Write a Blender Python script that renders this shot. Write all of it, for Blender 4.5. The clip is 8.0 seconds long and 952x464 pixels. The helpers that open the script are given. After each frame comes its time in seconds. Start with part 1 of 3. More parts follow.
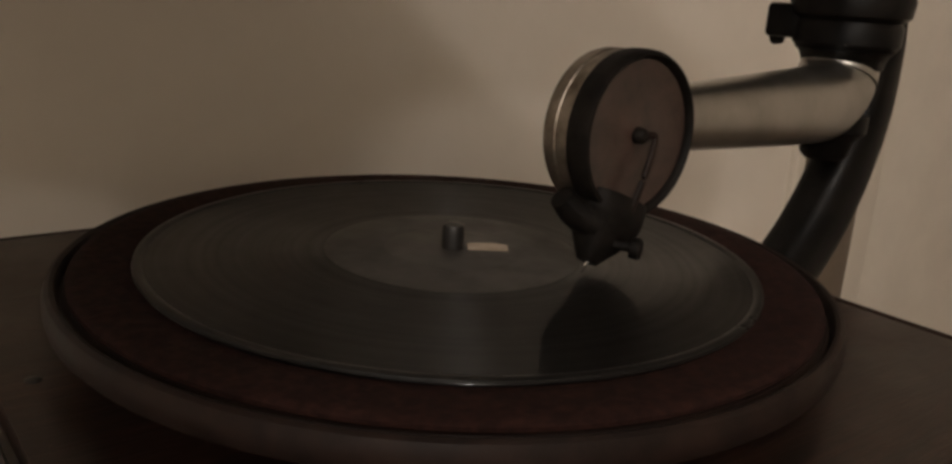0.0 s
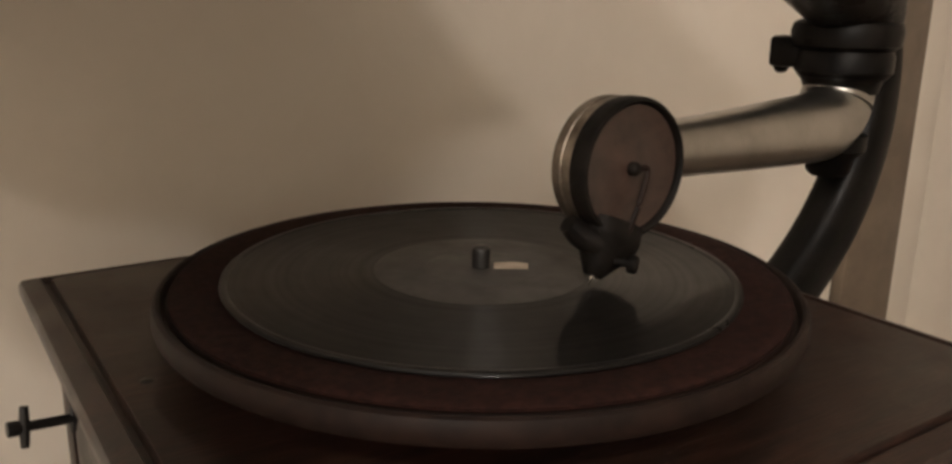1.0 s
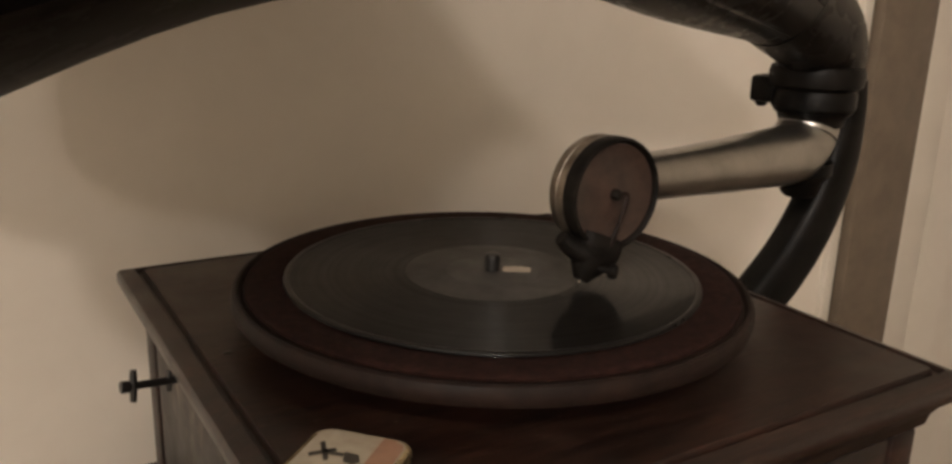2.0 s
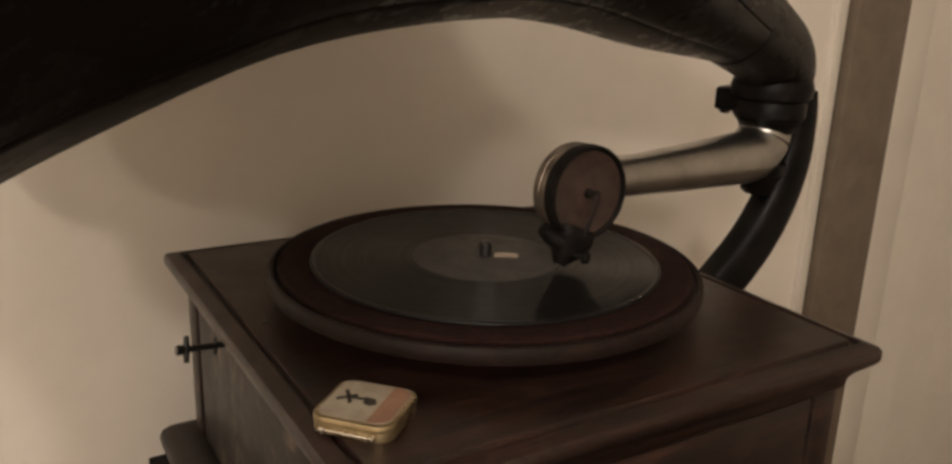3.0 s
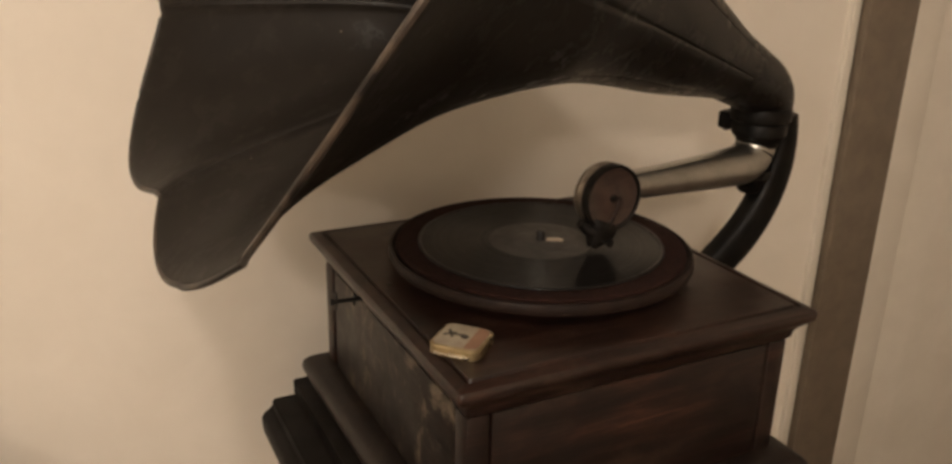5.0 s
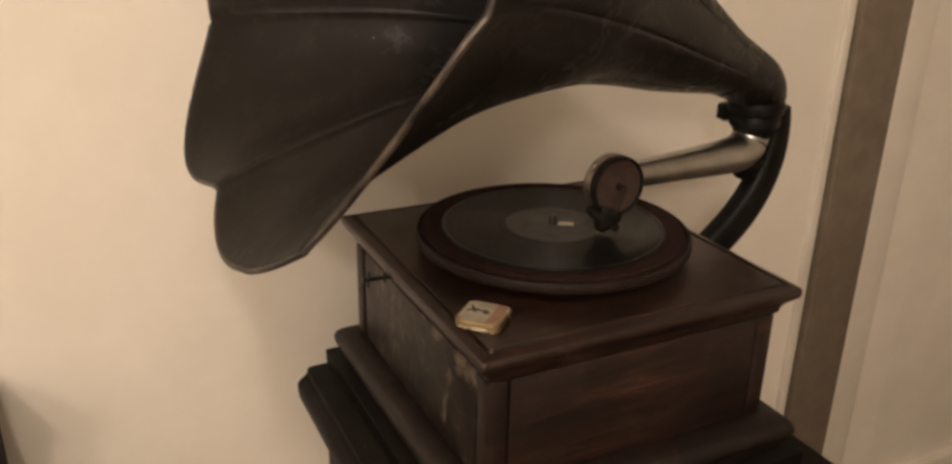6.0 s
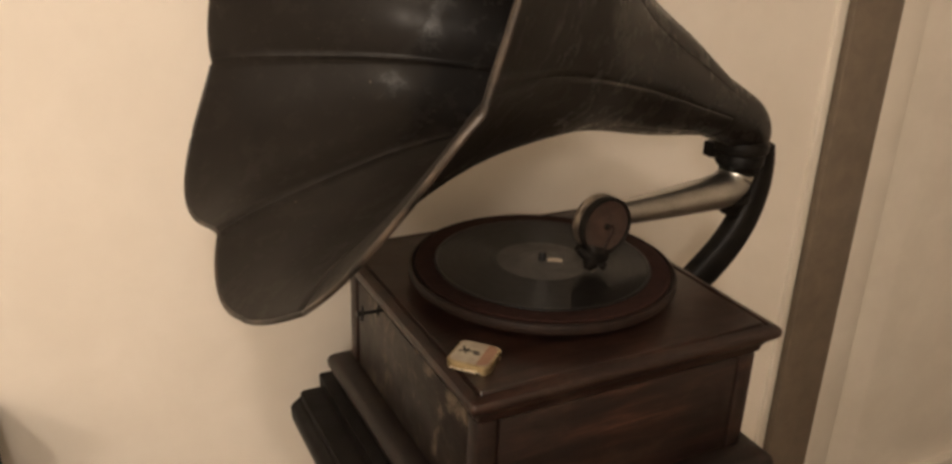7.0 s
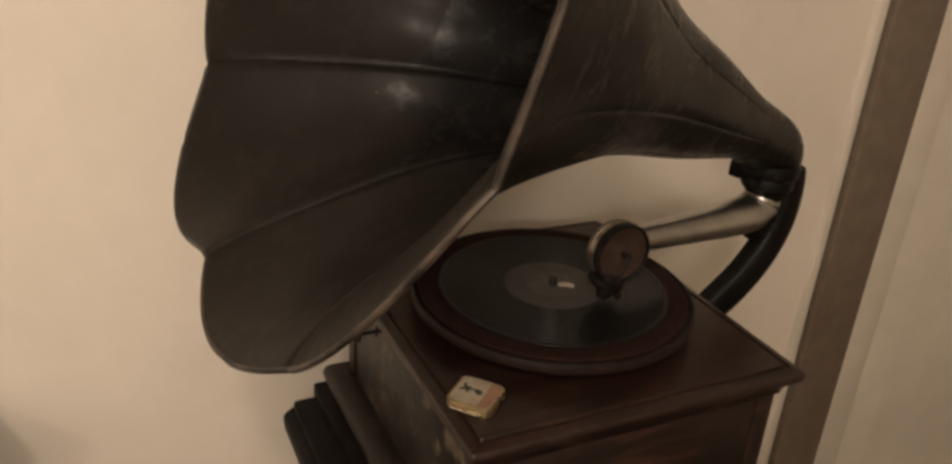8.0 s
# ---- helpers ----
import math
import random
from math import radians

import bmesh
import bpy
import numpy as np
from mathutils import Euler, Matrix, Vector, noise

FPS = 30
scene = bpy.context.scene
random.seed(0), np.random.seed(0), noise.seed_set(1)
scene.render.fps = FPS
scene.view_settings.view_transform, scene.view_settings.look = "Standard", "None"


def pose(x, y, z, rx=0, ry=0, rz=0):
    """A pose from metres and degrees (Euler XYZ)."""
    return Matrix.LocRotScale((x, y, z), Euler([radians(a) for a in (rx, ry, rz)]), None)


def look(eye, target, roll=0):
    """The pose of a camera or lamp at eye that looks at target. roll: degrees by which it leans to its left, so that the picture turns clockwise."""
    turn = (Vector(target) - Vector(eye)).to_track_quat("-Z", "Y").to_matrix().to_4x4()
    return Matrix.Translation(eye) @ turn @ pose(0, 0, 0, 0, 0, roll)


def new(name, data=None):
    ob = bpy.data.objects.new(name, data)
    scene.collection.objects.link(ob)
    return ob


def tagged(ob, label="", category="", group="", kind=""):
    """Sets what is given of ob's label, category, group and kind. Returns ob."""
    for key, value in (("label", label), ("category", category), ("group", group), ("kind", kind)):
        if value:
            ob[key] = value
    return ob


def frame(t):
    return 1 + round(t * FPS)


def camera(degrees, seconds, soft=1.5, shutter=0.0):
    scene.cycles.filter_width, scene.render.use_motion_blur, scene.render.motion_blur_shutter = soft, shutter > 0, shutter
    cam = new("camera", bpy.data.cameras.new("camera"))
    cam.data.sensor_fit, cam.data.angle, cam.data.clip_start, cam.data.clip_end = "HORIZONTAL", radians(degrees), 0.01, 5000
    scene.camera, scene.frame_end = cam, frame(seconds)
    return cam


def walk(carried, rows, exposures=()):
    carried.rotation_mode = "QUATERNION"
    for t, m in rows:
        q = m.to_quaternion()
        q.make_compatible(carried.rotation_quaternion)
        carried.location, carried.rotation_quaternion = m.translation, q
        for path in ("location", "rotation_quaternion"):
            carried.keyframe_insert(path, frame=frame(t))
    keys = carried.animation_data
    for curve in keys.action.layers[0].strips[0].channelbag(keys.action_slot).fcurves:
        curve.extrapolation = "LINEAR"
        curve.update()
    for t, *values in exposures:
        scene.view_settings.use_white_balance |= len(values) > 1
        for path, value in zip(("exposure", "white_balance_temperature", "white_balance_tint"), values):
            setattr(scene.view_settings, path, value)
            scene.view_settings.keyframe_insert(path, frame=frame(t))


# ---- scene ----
# The record's top is z = 0 and its centre the origin; x runs to the bracket's side of the case, y towards the wall.
cam = camera(57.8, 8.0, soft=2.9)
PATH = [
    (0.0, (-0.2081, -0.2754, 0.1064), (0.1521, 0.1752, -0.0584), 3.72),
    (0.5, (-0.2186, -0.3077, 0.1220), (0.1167, 0.1624, -0.0410), 1.61),
    (1.0, (-0.2308, -0.3366, 0.1300), (0.0933, 0.1429, -0.0284), 0.93),
    (1.5, (-0.2522, -0.3796, 0.1491), (0.0576, 0.1084, -0.0118), 1.53),
    (3.0, (-0.3158, -0.5024, 0.1980), (-0.0164, -0.0125, 0.0237), 2.00),
    (3.5, (-0.3438, -0.5521, 0.2205), (-0.0494, -0.0624, 0.0375), 2.44),
    (4.0, (-0.3735, -0.6031, 0.2501), (-0.0834, -0.1118, 0.0647), 2.38),
    (4.5, (-0.4096, -0.6571, 0.2734), (-0.1369, -0.1609, 0.0749), 2.05),
    (5.0, (-0.4382, -0.7068, 0.3063), (-0.1798, -0.2051, 0.1025), 1.42),
    (6.5, (-0.4921, -0.7830, 0.3772), (-0.2434, -0.2875, 0.1479), 1.33),
    (7.0, (-0.4899, -0.7770, 0.4088), (-0.2348, -0.2843, 0.1805), 2.15),
    (7.5, (-0.4791, -0.7520, 0.4278), (-0.2210, -0.2676, 0.1856), 3.34),
    (8.0, (-0.4570, -0.7061, 0.4396), (-0.2101, -0.2198, 0.1895), 4.42),
]
EXPOSURES = [(0.0, -0.5, 6000, 11), (0.5, -0.2, 6000, 11), (1.0, 0.05, 6050, 11), (1.5, 0.05, 6100, 11), (3.0, -0.12, 6250, 12), (3.5, -0.06, 6350, 12), (4.0, 0.12, 6400, 12), (4.5, 0.08, 6550, 12), (5.0, -0.1, 6600, 12), (6.5, 0.08, 6700, 13), (7.5, 0.0, 6700, 13), (8.0, -0.25, 6700, 13)]
walk(cam, [(t, look(eye, target, roll)) for t, eye, target, roll in PATH], EXPOSURES)

# ---- light ----
world = bpy.data.worlds.new("world")
scene.world = world
world.use_nodes = True
world.node_tree.nodes["Background"].inputs[0].default_value = (1.0, 0.88, 0.75, 1)
world.node_tree.nodes["Background"].inputs[1].default_value = 0.02

WARM = (1.0, 0.88, 0.74)


def bulb(name, place, watts, size):
    data = bpy.data.lights.new(name, "POINT")
    data.energy, data.color, data.shadow_soft_size = watts, WARM, size
    ob = new(name, data)
    ob.location = place
    return ob


bulb("lamp_light", (-0.74, -1.36, 1.40), 36, 0.07)
bulb("lamp_light", (-1.22, -1.75, 0.84), 38, 0.07)
# unseen, added on the left and turned up to fill the horn's shadow
bulb("lamp_light", (-1.80, -1.54, 0.74), 27, 0.07)


# ---- materials ----
def material(name, rough=0.5, metal=0.0, coat=0.0):
    m = bpy.data.materials.new(name)
    m.use_nodes = True
    p = m.node_tree.nodes["Principled BSDF"]
    p.inputs["Roughness"].default_value, p.inputs["Metallic"].default_value = rough, metal
    p.inputs["Coat Weight"].default_value = coat
    p.inputs["Coat Roughness"].default_value = 0.25
    return m, m.node_tree, p


def coords(nt, scale=(1, 1, 1), source="Object", turn=(0, 0, 0)):
    tc, mp = nt.nodes.new("ShaderNodeTexCoord"), nt.nodes.new("ShaderNodeMapping")
    mp.inputs["Scale"].default_value = scale
    mp.inputs["Rotation"].default_value = turn
    nt.links.new(tc.outputs[source], mp.inputs["Vector"])
    return mp.outputs["Vector"]


def noise_tex(nt, vec, scale, detail=5.0, rough=0.6, warp=0.0):
    n = nt.nodes.new("ShaderNodeTexNoise")
    n.inputs["Scale"].default_value, n.inputs["Detail"].default_value = scale, detail
    n.inputs["Roughness"].default_value, n.inputs["Distortion"].default_value = rough, warp
    nt.links.new(vec, n.inputs["Vector"])
    return n.outputs["Fac"]


def ramp(nt, fac, stops):
    r = nt.nodes.new("ShaderNodeValToRGB")
    while len(r.color_ramp.elements) < len(stops):
        r.color_ramp.elements.new(0.5)
    for el, (at, col) in zip(r.color_ramp.elements, stops):
        el.position, el.color = at, (*col, 1) if len(col) == 3 else (col[0],) * 3 + (1,)
    nt.links.new(fac, r.inputs["Fac"])
    return r.outputs["Color"]


def mixed(nt, fac, a, b, how="MIX"):
    m = nt.nodes.new("ShaderNodeMix")
    m.data_type, m.blend_type = "RGBA", how
    for sock, val in ((m.inputs[0], fac), (m.inputs[6], a), (m.inputs[7], b)):
        if isinstance(val, (int, float)):
            sock.default_value = val
        elif isinstance(val, tuple):
            sock.default_value = (*val, 1)
        else:
            nt.links.new(val, sock)
    return m.outputs[2]


def bumped(nt, p, height, strength, dist=0.001):
    b = nt.nodes.new("ShaderNodeBump")
    b.inputs["Strength"].default_value, b.inputs["Distance"].default_value = strength, dist
    nt.links.new(height, b.inputs["Height"])
    nt.links.new(b.outputs["Normal"], p.inputs["Normal"])


def wood(name, dark, mid, light, along=(3, 40, 40), rough=(0.32, 0.55), worn=(0.2, 0.13, 0.08), wear=0.0, streak=(1, 1, 1), coat=0.10, worn_from=0.54, shine=0.4, grime=0.65):
    m, nt, p = material(name, coat=coat)
    p.inputs["Specular IOR Level"].default_value = shine
    grain = noise_tex(nt, coords(nt, along), 1.0, 6.0, 0.6, 0.9)
    fine = noise_tex(nt, coords(nt, tuple(7 * a for a in along)), 1.0, 4.0, 0.65, 0.3)
    col = ramp(nt, grain, ((0.32, dark), (0.50, mid), (0.76, light)))
    col = mixed(nt, ramp(nt, fine, ((0.44, (0.75,)), (0.56, (0.0,)))), col, dark)
    cloud = noise_tex(nt, coords(nt), 7.0, 6.0, 0.65, 0.4)
    col = mixed(nt, ramp(nt, cloud, ((0.40, (grime,)), (0.60, (0.0,)))), col, dark)
    blot = noise_tex(nt, coords(nt, streak), 11.0, 8.0, 0.72, 0.5)
    col = mixed(nt, ramp(nt, blot, ((worn_from, (0,)), (worn_from + 0.12, (wear,)))), col, worn)
    speck = noise_tex(nt, coords(nt), 190.0, 2.0, 0.5)
    col = mixed(nt, ramp(nt, speck, ((0.745, (0,)), (0.76, (0.5,)))), col, worn)
    nt.links.new(col, p.inputs["Base Color"])
    nt.links.new(ramp(nt, noise_tex(nt, coords(nt), 22.0), ((0.3, (rough[0],)), (0.75, (rough[1],)))), p.inputs["Roughness"])
    bumped(nt, p, fine, 0.35, 0.0006)
    return m


def speckled(name, base, other, rough, metal=0.0, scale=30.0, spread=(0.4, 0.65), bump=0.1, coat=0.0, rough2=None, shine=0.5):
    m, nt, p = material(name, rough, metal, coat)
    p.inputs["Specular IOR Level"].default_value = shine
    n = noise_tex(nt, coords(nt), scale, 8.0, 0.65, 0.3)
    nt.links.new(ramp(nt, n, ((spread[0], base), (spread[1], other))), p.inputs["Base Color"])
    n2 = noise_tex(nt, coords(nt), scale * 0.35, 5.0)
    r2 = rough2 if rough2 is not None else min(1.0, rough + 0.2)
    nt.links.new(ramp(nt, n2, ((0.35, (rough,)), (0.7, (r2,)))), p.inputs["Roughness"])
    bumped(nt, p, n, bump, 0.0006)
    return m


MAHOGANY = wood("mahogany", (0.0042, 0.0021, 0.0016), (0.027, 0.0108, 0.0068), (0.082, 0.033, 0.020), rough=(0.38, 0.56), coat=0.10, worn=(0.085, 0.050, 0.034), wear=0.22)
# lighter copy of the case's mahogany: the top's stronger light is in its colour
MAHOGANY_LIT_LID = wood("mahogany_lit_lid", (0.0075, 0.0034, 0.0024), (0.031, 0.0130, 0.0083), (0.070, 0.0300, 0.0185), along=(8, 100, 100), rough=(0.30, 0.48), coat=0.12, worn=(0.125, 0.074, 0.050), wear=0.30, worn_from=0.56, shine=0.5, grime=0.45)
MAHOGANY_SIDE = wood("mahogany_side", (0.0050, 0.0030, 0.0023), (0.0140, 0.0080, 0.0056), (0.030, 0.0175, 0.012),
                     along=(34, 3, 34), rough=(0.38, 0.6), worn=(0.150, 0.116, 0.083), wear=0.75, streak=(2.2, 2.4, 1.7), worn_from=0.53, shine=0.3)
MAHOGANY_BASE = wood("mahogany_moulding", (0.0050, 0.0028, 0.0021), (0.0125, 0.0066, 0.0045), (0.028, 0.0150, 0.010), along=(34, 3, 34), rough=(0.38, 0.6), wear=0.10, shine=0.3)
DARK_OAK = wood("dark_oak", (0.0025, 0.0017, 0.0014), (0.005, 0.0034, 0.0027), (0.011, 0.007, 0.0052), rough=(0.5, 0.7), coat=0.0, shine=0.14)
FLOOR_WOOD = wood("floor_wood", (0.08, 0.058, 0.043), (0.13, 0.096, 0.070), (0.20, 0.15, 0.11), along=(2, 20, 20), rough=(0.4, 0.6))
JAPAN = speckled("black_japan_iron", (0.003, 0.0027, 0.0025), (0.0085, 0.0068, 0.0056), 0.30, scale=50, bump=0.4, shine=0.11, rough2=0.5)
BLACK_ENAMEL = speckled("black_enamel", (0.008, 0.007, 0.007), (0.016, 0.014, 0.012), 0.3, scale=80)
NICKEL = speckled("worn_nickel", (0.47, 0.455, 0.425), (0.38, 0.365, 0.335), 0.29, 1.0, scale=30, bump=0.008, rough2=0.36)
DULL_NICKEL = speckled("dull_nickel", (0.30, 0.26, 0.215), (0.13, 0.105, 0.082), 0.36, 1.0, scale=70, bump=0.12)
FELT = speckled("red_brown_felt", (0.0135, 0.0057, 0.0044), (0.0290, 0.0118, 0.0088), 0.9, scale=240, bump=0.6, shine=0.12)
RIM = speckled("browned_iron_rim", (0.009, 0.0047, 0.0034), (0.019, 0.0102, 0.0073), 0.48, 0.0, scale=60, shine=0.2)
LABEL = speckled("faded_label_paper", (0.024, 0.0215, 0.0195), (0.036, 0.032, 0.029), 0.42, scale=90, bump=0.1, shine=0.35)
LABEL_IN = speckled("label_ring_paper", (0.034, 0.0305, 0.0275), (0.048, 0.043, 0.038), 0.45, scale=90, bump=0.1, shine=0.35)
PRINT = speckled("pale_label_print", (0.42, 0.34, 0.26), (0.30, 0.24, 0.18), 0.5, scale=120)
MICA = speckled("brown_mica", (0.016, 0.0085, 0.0063), (0.052, 0.029, 0.022), 0.24, scale=38, spread=(0.38, 0.66), bump=0.12, coat=0.25)
RECORD_RIM = speckled("polished_shellac", (0.006, 0.0056, 0.0052), (0.012, 0.011, 0.010), 0.26, scale=90, bump=0.05, rough2=0.42, shine=0.25)
STEEL = speckled("needle_steel", (0.75, 0.73, 0.70), (0.6, 0.58, 0.55), 0.15, 1.0, scale=100, bump=0.0)
RUBBER = speckled("old_black_rubber", (0.005, 0.0040, 0.0034), (0.012, 0.0093, 0.0075), 0.5, scale=90, bump=0.5, shine=0.12)
BRASS = speckled("gold_lacquer_tin", (0.44, 0.345, 0.20), (0.30, 0.225, 0.12), 0.22, 0.85, scale=70, bump=0.08)
CATCH = speckled("polished_catch", (0.86, 0.80, 0.68), (0.74, 0.67, 0.54), 0.16, 1.0, scale=90, bump=0.02)
TIN_TOP = speckled("cream_tin_print", (0.42, 0.36, 0.27), (0.32, 0.26, 0.185), 0.35, 0.1, scale=60, bump=0.03, coat=0.3)
TIN_BAND = speckled("orange_tin_print", (0.32, 0.17, 0.10), (0.25, 0.13, 0.08), 0.35, 0.1, scale=60, bump=0.03, coat=0.3)
TIN_INK = speckled("black_tin_print", (0.025, 0.02, 0.015), (0.05, 0.04, 0.03), 0.4, scale=60)
PLASTER = speckled("cream_wall_paint", (0.76, 0.695, 0.605), (0.80, 0.735, 0.645), 0.7, scale=7, bump=0.15)
CEILING_WHITE = speckled("ceiling_paint", (0.80, 0.77, 0.72), (0.84, 0.81, 0.76), 0.8, scale=6)
TRIM = speckled("brown_door_paint", (0.136, 0.105, 0.076), (0.170, 0.131, 0.094), 0.45, scale=25, bump=0.1)
DOOR = speckled("cream_door_paint", (0.67, 0.615, 0.535), (0.72, 0.665, 0.58), 0.4, scale=9, bump=0.1)

def shellac():
    # fine grooves spread the light outwards from the centre, under a polished skin
    m, nt, p = material("black_shellac", 0.42)
    p.inputs["Specular IOR Level"].default_value = 0.15
    p.inputs["Anisotropic"].default_value = 1.0
    p.inputs["Anisotropic Rotation"].default_value = 0.25
    p.inputs["Coat Weight"].default_value = 0.21
    p.inputs["Coat Roughness"].default_value = 0.06
    tan = nt.nodes.new("ShaderNodeTangent")
    tan.direction_type, tan.axis = "RADIAL", "Z"
    nt.links.new(tan.outputs[0], p.inputs["Tangent"])
    # bands of louder and quieter grooves, ring by ring
    away = nt.nodes.new("ShaderNodeVectorMath")
    away.operation = "LENGTH"
    nt.links.new(coords(nt), away.inputs[0])
    rings = nt.nodes.new("ShaderNodeTexNoise")
    rings.noise_dimensions = "1D"
    rings.inputs["Scale"].default_value, rings.inputs["Detail"].default_value = 260.0, 4.0
    nt.links.new(away.outputs["Value"], rings.inputs["W"])
    n = noise_tex(nt, coords(nt), 40.0, 6.0, 0.7)
    both = mixed(nt, 0.5, n, rings.outputs["Fac"])
    nt.links.new(ramp(nt, both, ((0.35, (0.38,)), (0.65, (0.48,)))), p.inputs["Roughness"])
    nt.links.new(ramp(nt, noise_tex(nt, coords(nt), 90.0, 8.0, 0.7), ((0.4, (0.004, 0.0038, 0.0036)), (0.75, (0.010, 0.009, 0.008)))), p.inputs["Base Color"])
    return m


SHELLAC = shellac()


def horn_paint():
    # black lacquer on sheet iron under a matt brown bloom, rubbed off in ragged patches down to the gloss; the throat's
    # shade is painted in with them
    m, nt, p = material("bloomed_black_lacquer", 0.5)
    p.inputs["Specular IOR Level"].default_value = 0.08
    big = noise_tex(nt, coords(nt), 4.6, 10.0, 0.62, 0.4)
    small = noise_tex(nt, coords(nt), 34.0, 8.0, 0.72, 0.0)
    away = nt.nodes.new("ShaderNodeVectorMath")
    away.operation = "DISTANCE"
    away.inputs[1].default_value = (0.29, 0.0, 0.14)
    nt.links.new(coords(nt), away.inputs[0])
    throat_shade = nt.nodes.new("ShaderNodeMath")  # throat's shade put into the colour: more dark gloss there, less on the petals
    throat_shade.operation = "MULTIPLY_ADD"
    throat_shade.inputs[1].default_value, throat_shade.inputs[2].default_value = -0.9, 0.43
    nt.links.new(away.outputs["Value"], throat_shade.inputs[0])
    total = nt.nodes.new("ShaderNodeMath")
    total.operation = "ADD"
    nt.links.new(mixed(nt, 0.3, big, small), total.inputs[0])
    nt.links.new(throat_shade.outputs[0], total.inputs[1])
    rubbed_shaded = ramp(nt, total.outputs[0], ((0.490, (0,)), (0.535, (1,))))
    bloom = ramp(nt, small, ((0.3, (0.0095, 0.0077, 0.0061)), (0.75, (0.0155, 0.0125, 0.0099))))
    gloss = ramp(nt, small, ((0.35, (0.0028, 0.0022, 0.0018)), (0.7, (0.0062, 0.0048, 0.0038))))
    col = mixed(nt, rubbed_shaded, bloom, gloss)
    speck = noise_tex(nt, coords(nt), 150.0, 3.0, 0.6)
    col = mixed(nt, ramp(nt, speck, ((0.735, (0,)), (0.75, (0.6,)))), col, (0.22, 0.18, 0.14))
    nt.links.new(col, p.inputs["Base Color"])
    nt.links.new(ramp(nt, small, ((0.3, (0.46,)), (0.75, (0.60,)))), p.inputs["Roughness"])
    nt.links.new(ramp(nt, rubbed_shaded, ((0.0, (0.10,)), (1.0, (0.55,)))), p.inputs["Coat Weight"])
    nt.links.new(ramp(nt, small, ((0.36, (0.18,)), (0.64, (0.32,)))), p.inputs["Coat Roughness"])
    bumped(nt, p, small, 0.10, 0.001)
    return m


HORN = horn_paint()
WORN_WIRE = speckled("worn_lacquered_wire", (0.010, 0.008, 0.0065), (0.085, 0.062, 0.045), 0.35, 0.3, scale=38, spread=(0.42, 0.66), bump=0.2)


# ---- mesh helpers ----
def mesh_of(bm, name, mat, smooth=True):
    me = bpy.data.meshes.new(name)
    bmesh.ops.recalc_face_normals(bm, faces=bm.faces[:])
    bm.to_mesh(me)
    bm.free()
    me.materials.append(mat)
    if smooth:
        for f in me.polygons:
            f.use_smooth = True
        me.set_sharp_from_angle(angle=radians(38))
    return me


def part(name, bm, mat, parent=None, label="", smooth=True):
    ob = new(name, mesh_of(bm, name, mat, smooth))
    if parent:
        ob.parent = parent
    if label:
        ob["label"] = label
    return ob


def box(x0, x1, y0, y1, z0, z1, bevel=0.0, segments=2):
    bm = bmesh.new()
    bmesh.ops.create_cube(bm, size=1, matrix=Matrix.LocRotScale(((x0 + x1) / 2, (y0 + y1) / 2, (z0 + z1) / 2), None, (x1 - x0, y1 - y0, z1 - z0)))
    if bevel:
        bmesh.ops.bevel(bm, geom=bm.edges[:], offset=bevel, segments=segments, profile=0.5, affect="EDGES")
    return bm


def lathe(profile, steps=96, closed=False, at=Matrix()):
    """Turns (radius, height) pairs about z."""
    bm = bmesh.new()
    rings = []
    for r, z in profile:
        if r < 1e-6:
            rings.append([bm.verts.new((0, 0, z))])
        else:
            rings.append([bm.verts.new((r * math.cos(2 * math.pi * i / steps), r * math.sin(2 * math.pi * i / steps), z)) for i in range(steps)])
    pairs = list(zip(rings, rings[1:])) + ([(rings[-1], rings[0])] if closed else [])
    for a, b in pairs:
        for i in range(steps):
            j = (i + 1) % steps
            quad = [a[i % len(a)], a[j % len(a)], b[j % len(b)], b[i % len(b)]]
            quad = list(dict.fromkeys(quad))
            if len(quad) > 2:
                bm.faces.new(quad)
    bm.transform(at)
    return bm


def loft(levels, corner=0.004, steps=4):
    """A rounded rectangle drawn up through levels of (z, x0, x1, y0, y1), closed at both ends."""
    bm = bmesh.new()
    rings = []
    for z, x0, x1, y0, y1 in levels:
        ring = []
        for cx, cy, start in ((x1 - corner, y1 - corner, 0), (x0 + corner, y1 - corner, 90), (x0 + corner, y0 + corner, 180), (x1 - corner, y0 + corner, 270)):
            for k in range(steps + 1):
                a = radians(start + 90 * k / steps)
                ring.append(bm.verts.new((cx + corner * math.cos(a), cy + corner * math.sin(a), z)))
        rings.append(ring)
    for a, b in zip(rings, rings[1:]):
        for i in range(len(a)):
            j = (i + 1) % len(a)
            bm.faces.new((a[i], a[j], b[j], b[i]))
    bm.faces.new(rings[0][::-1])
    bm.faces.new(rings[-1])
    return bm


def smooth_path(points, n):
    """Catmull-Rom through tuples of any length."""
    pts = [np.array(p, float) for p in points]
    pts = [2 * pts[0] - pts[1]] + pts + [2 * pts[-1] - pts[-2]]
    out = []
    for i in range(1, len(pts) - 2):
        a, b, c, d = pts[i - 1:i + 3]
        for k in range(n):
            t = k / n
            out.append(0.5 * (2 * b + (c - a) * t + (2 * a - 5 * b + 4 * c - d) * t * t + (3 * b - a - 3 * c + d) * t ** 3))
    out.append(pts[-2])
    return out


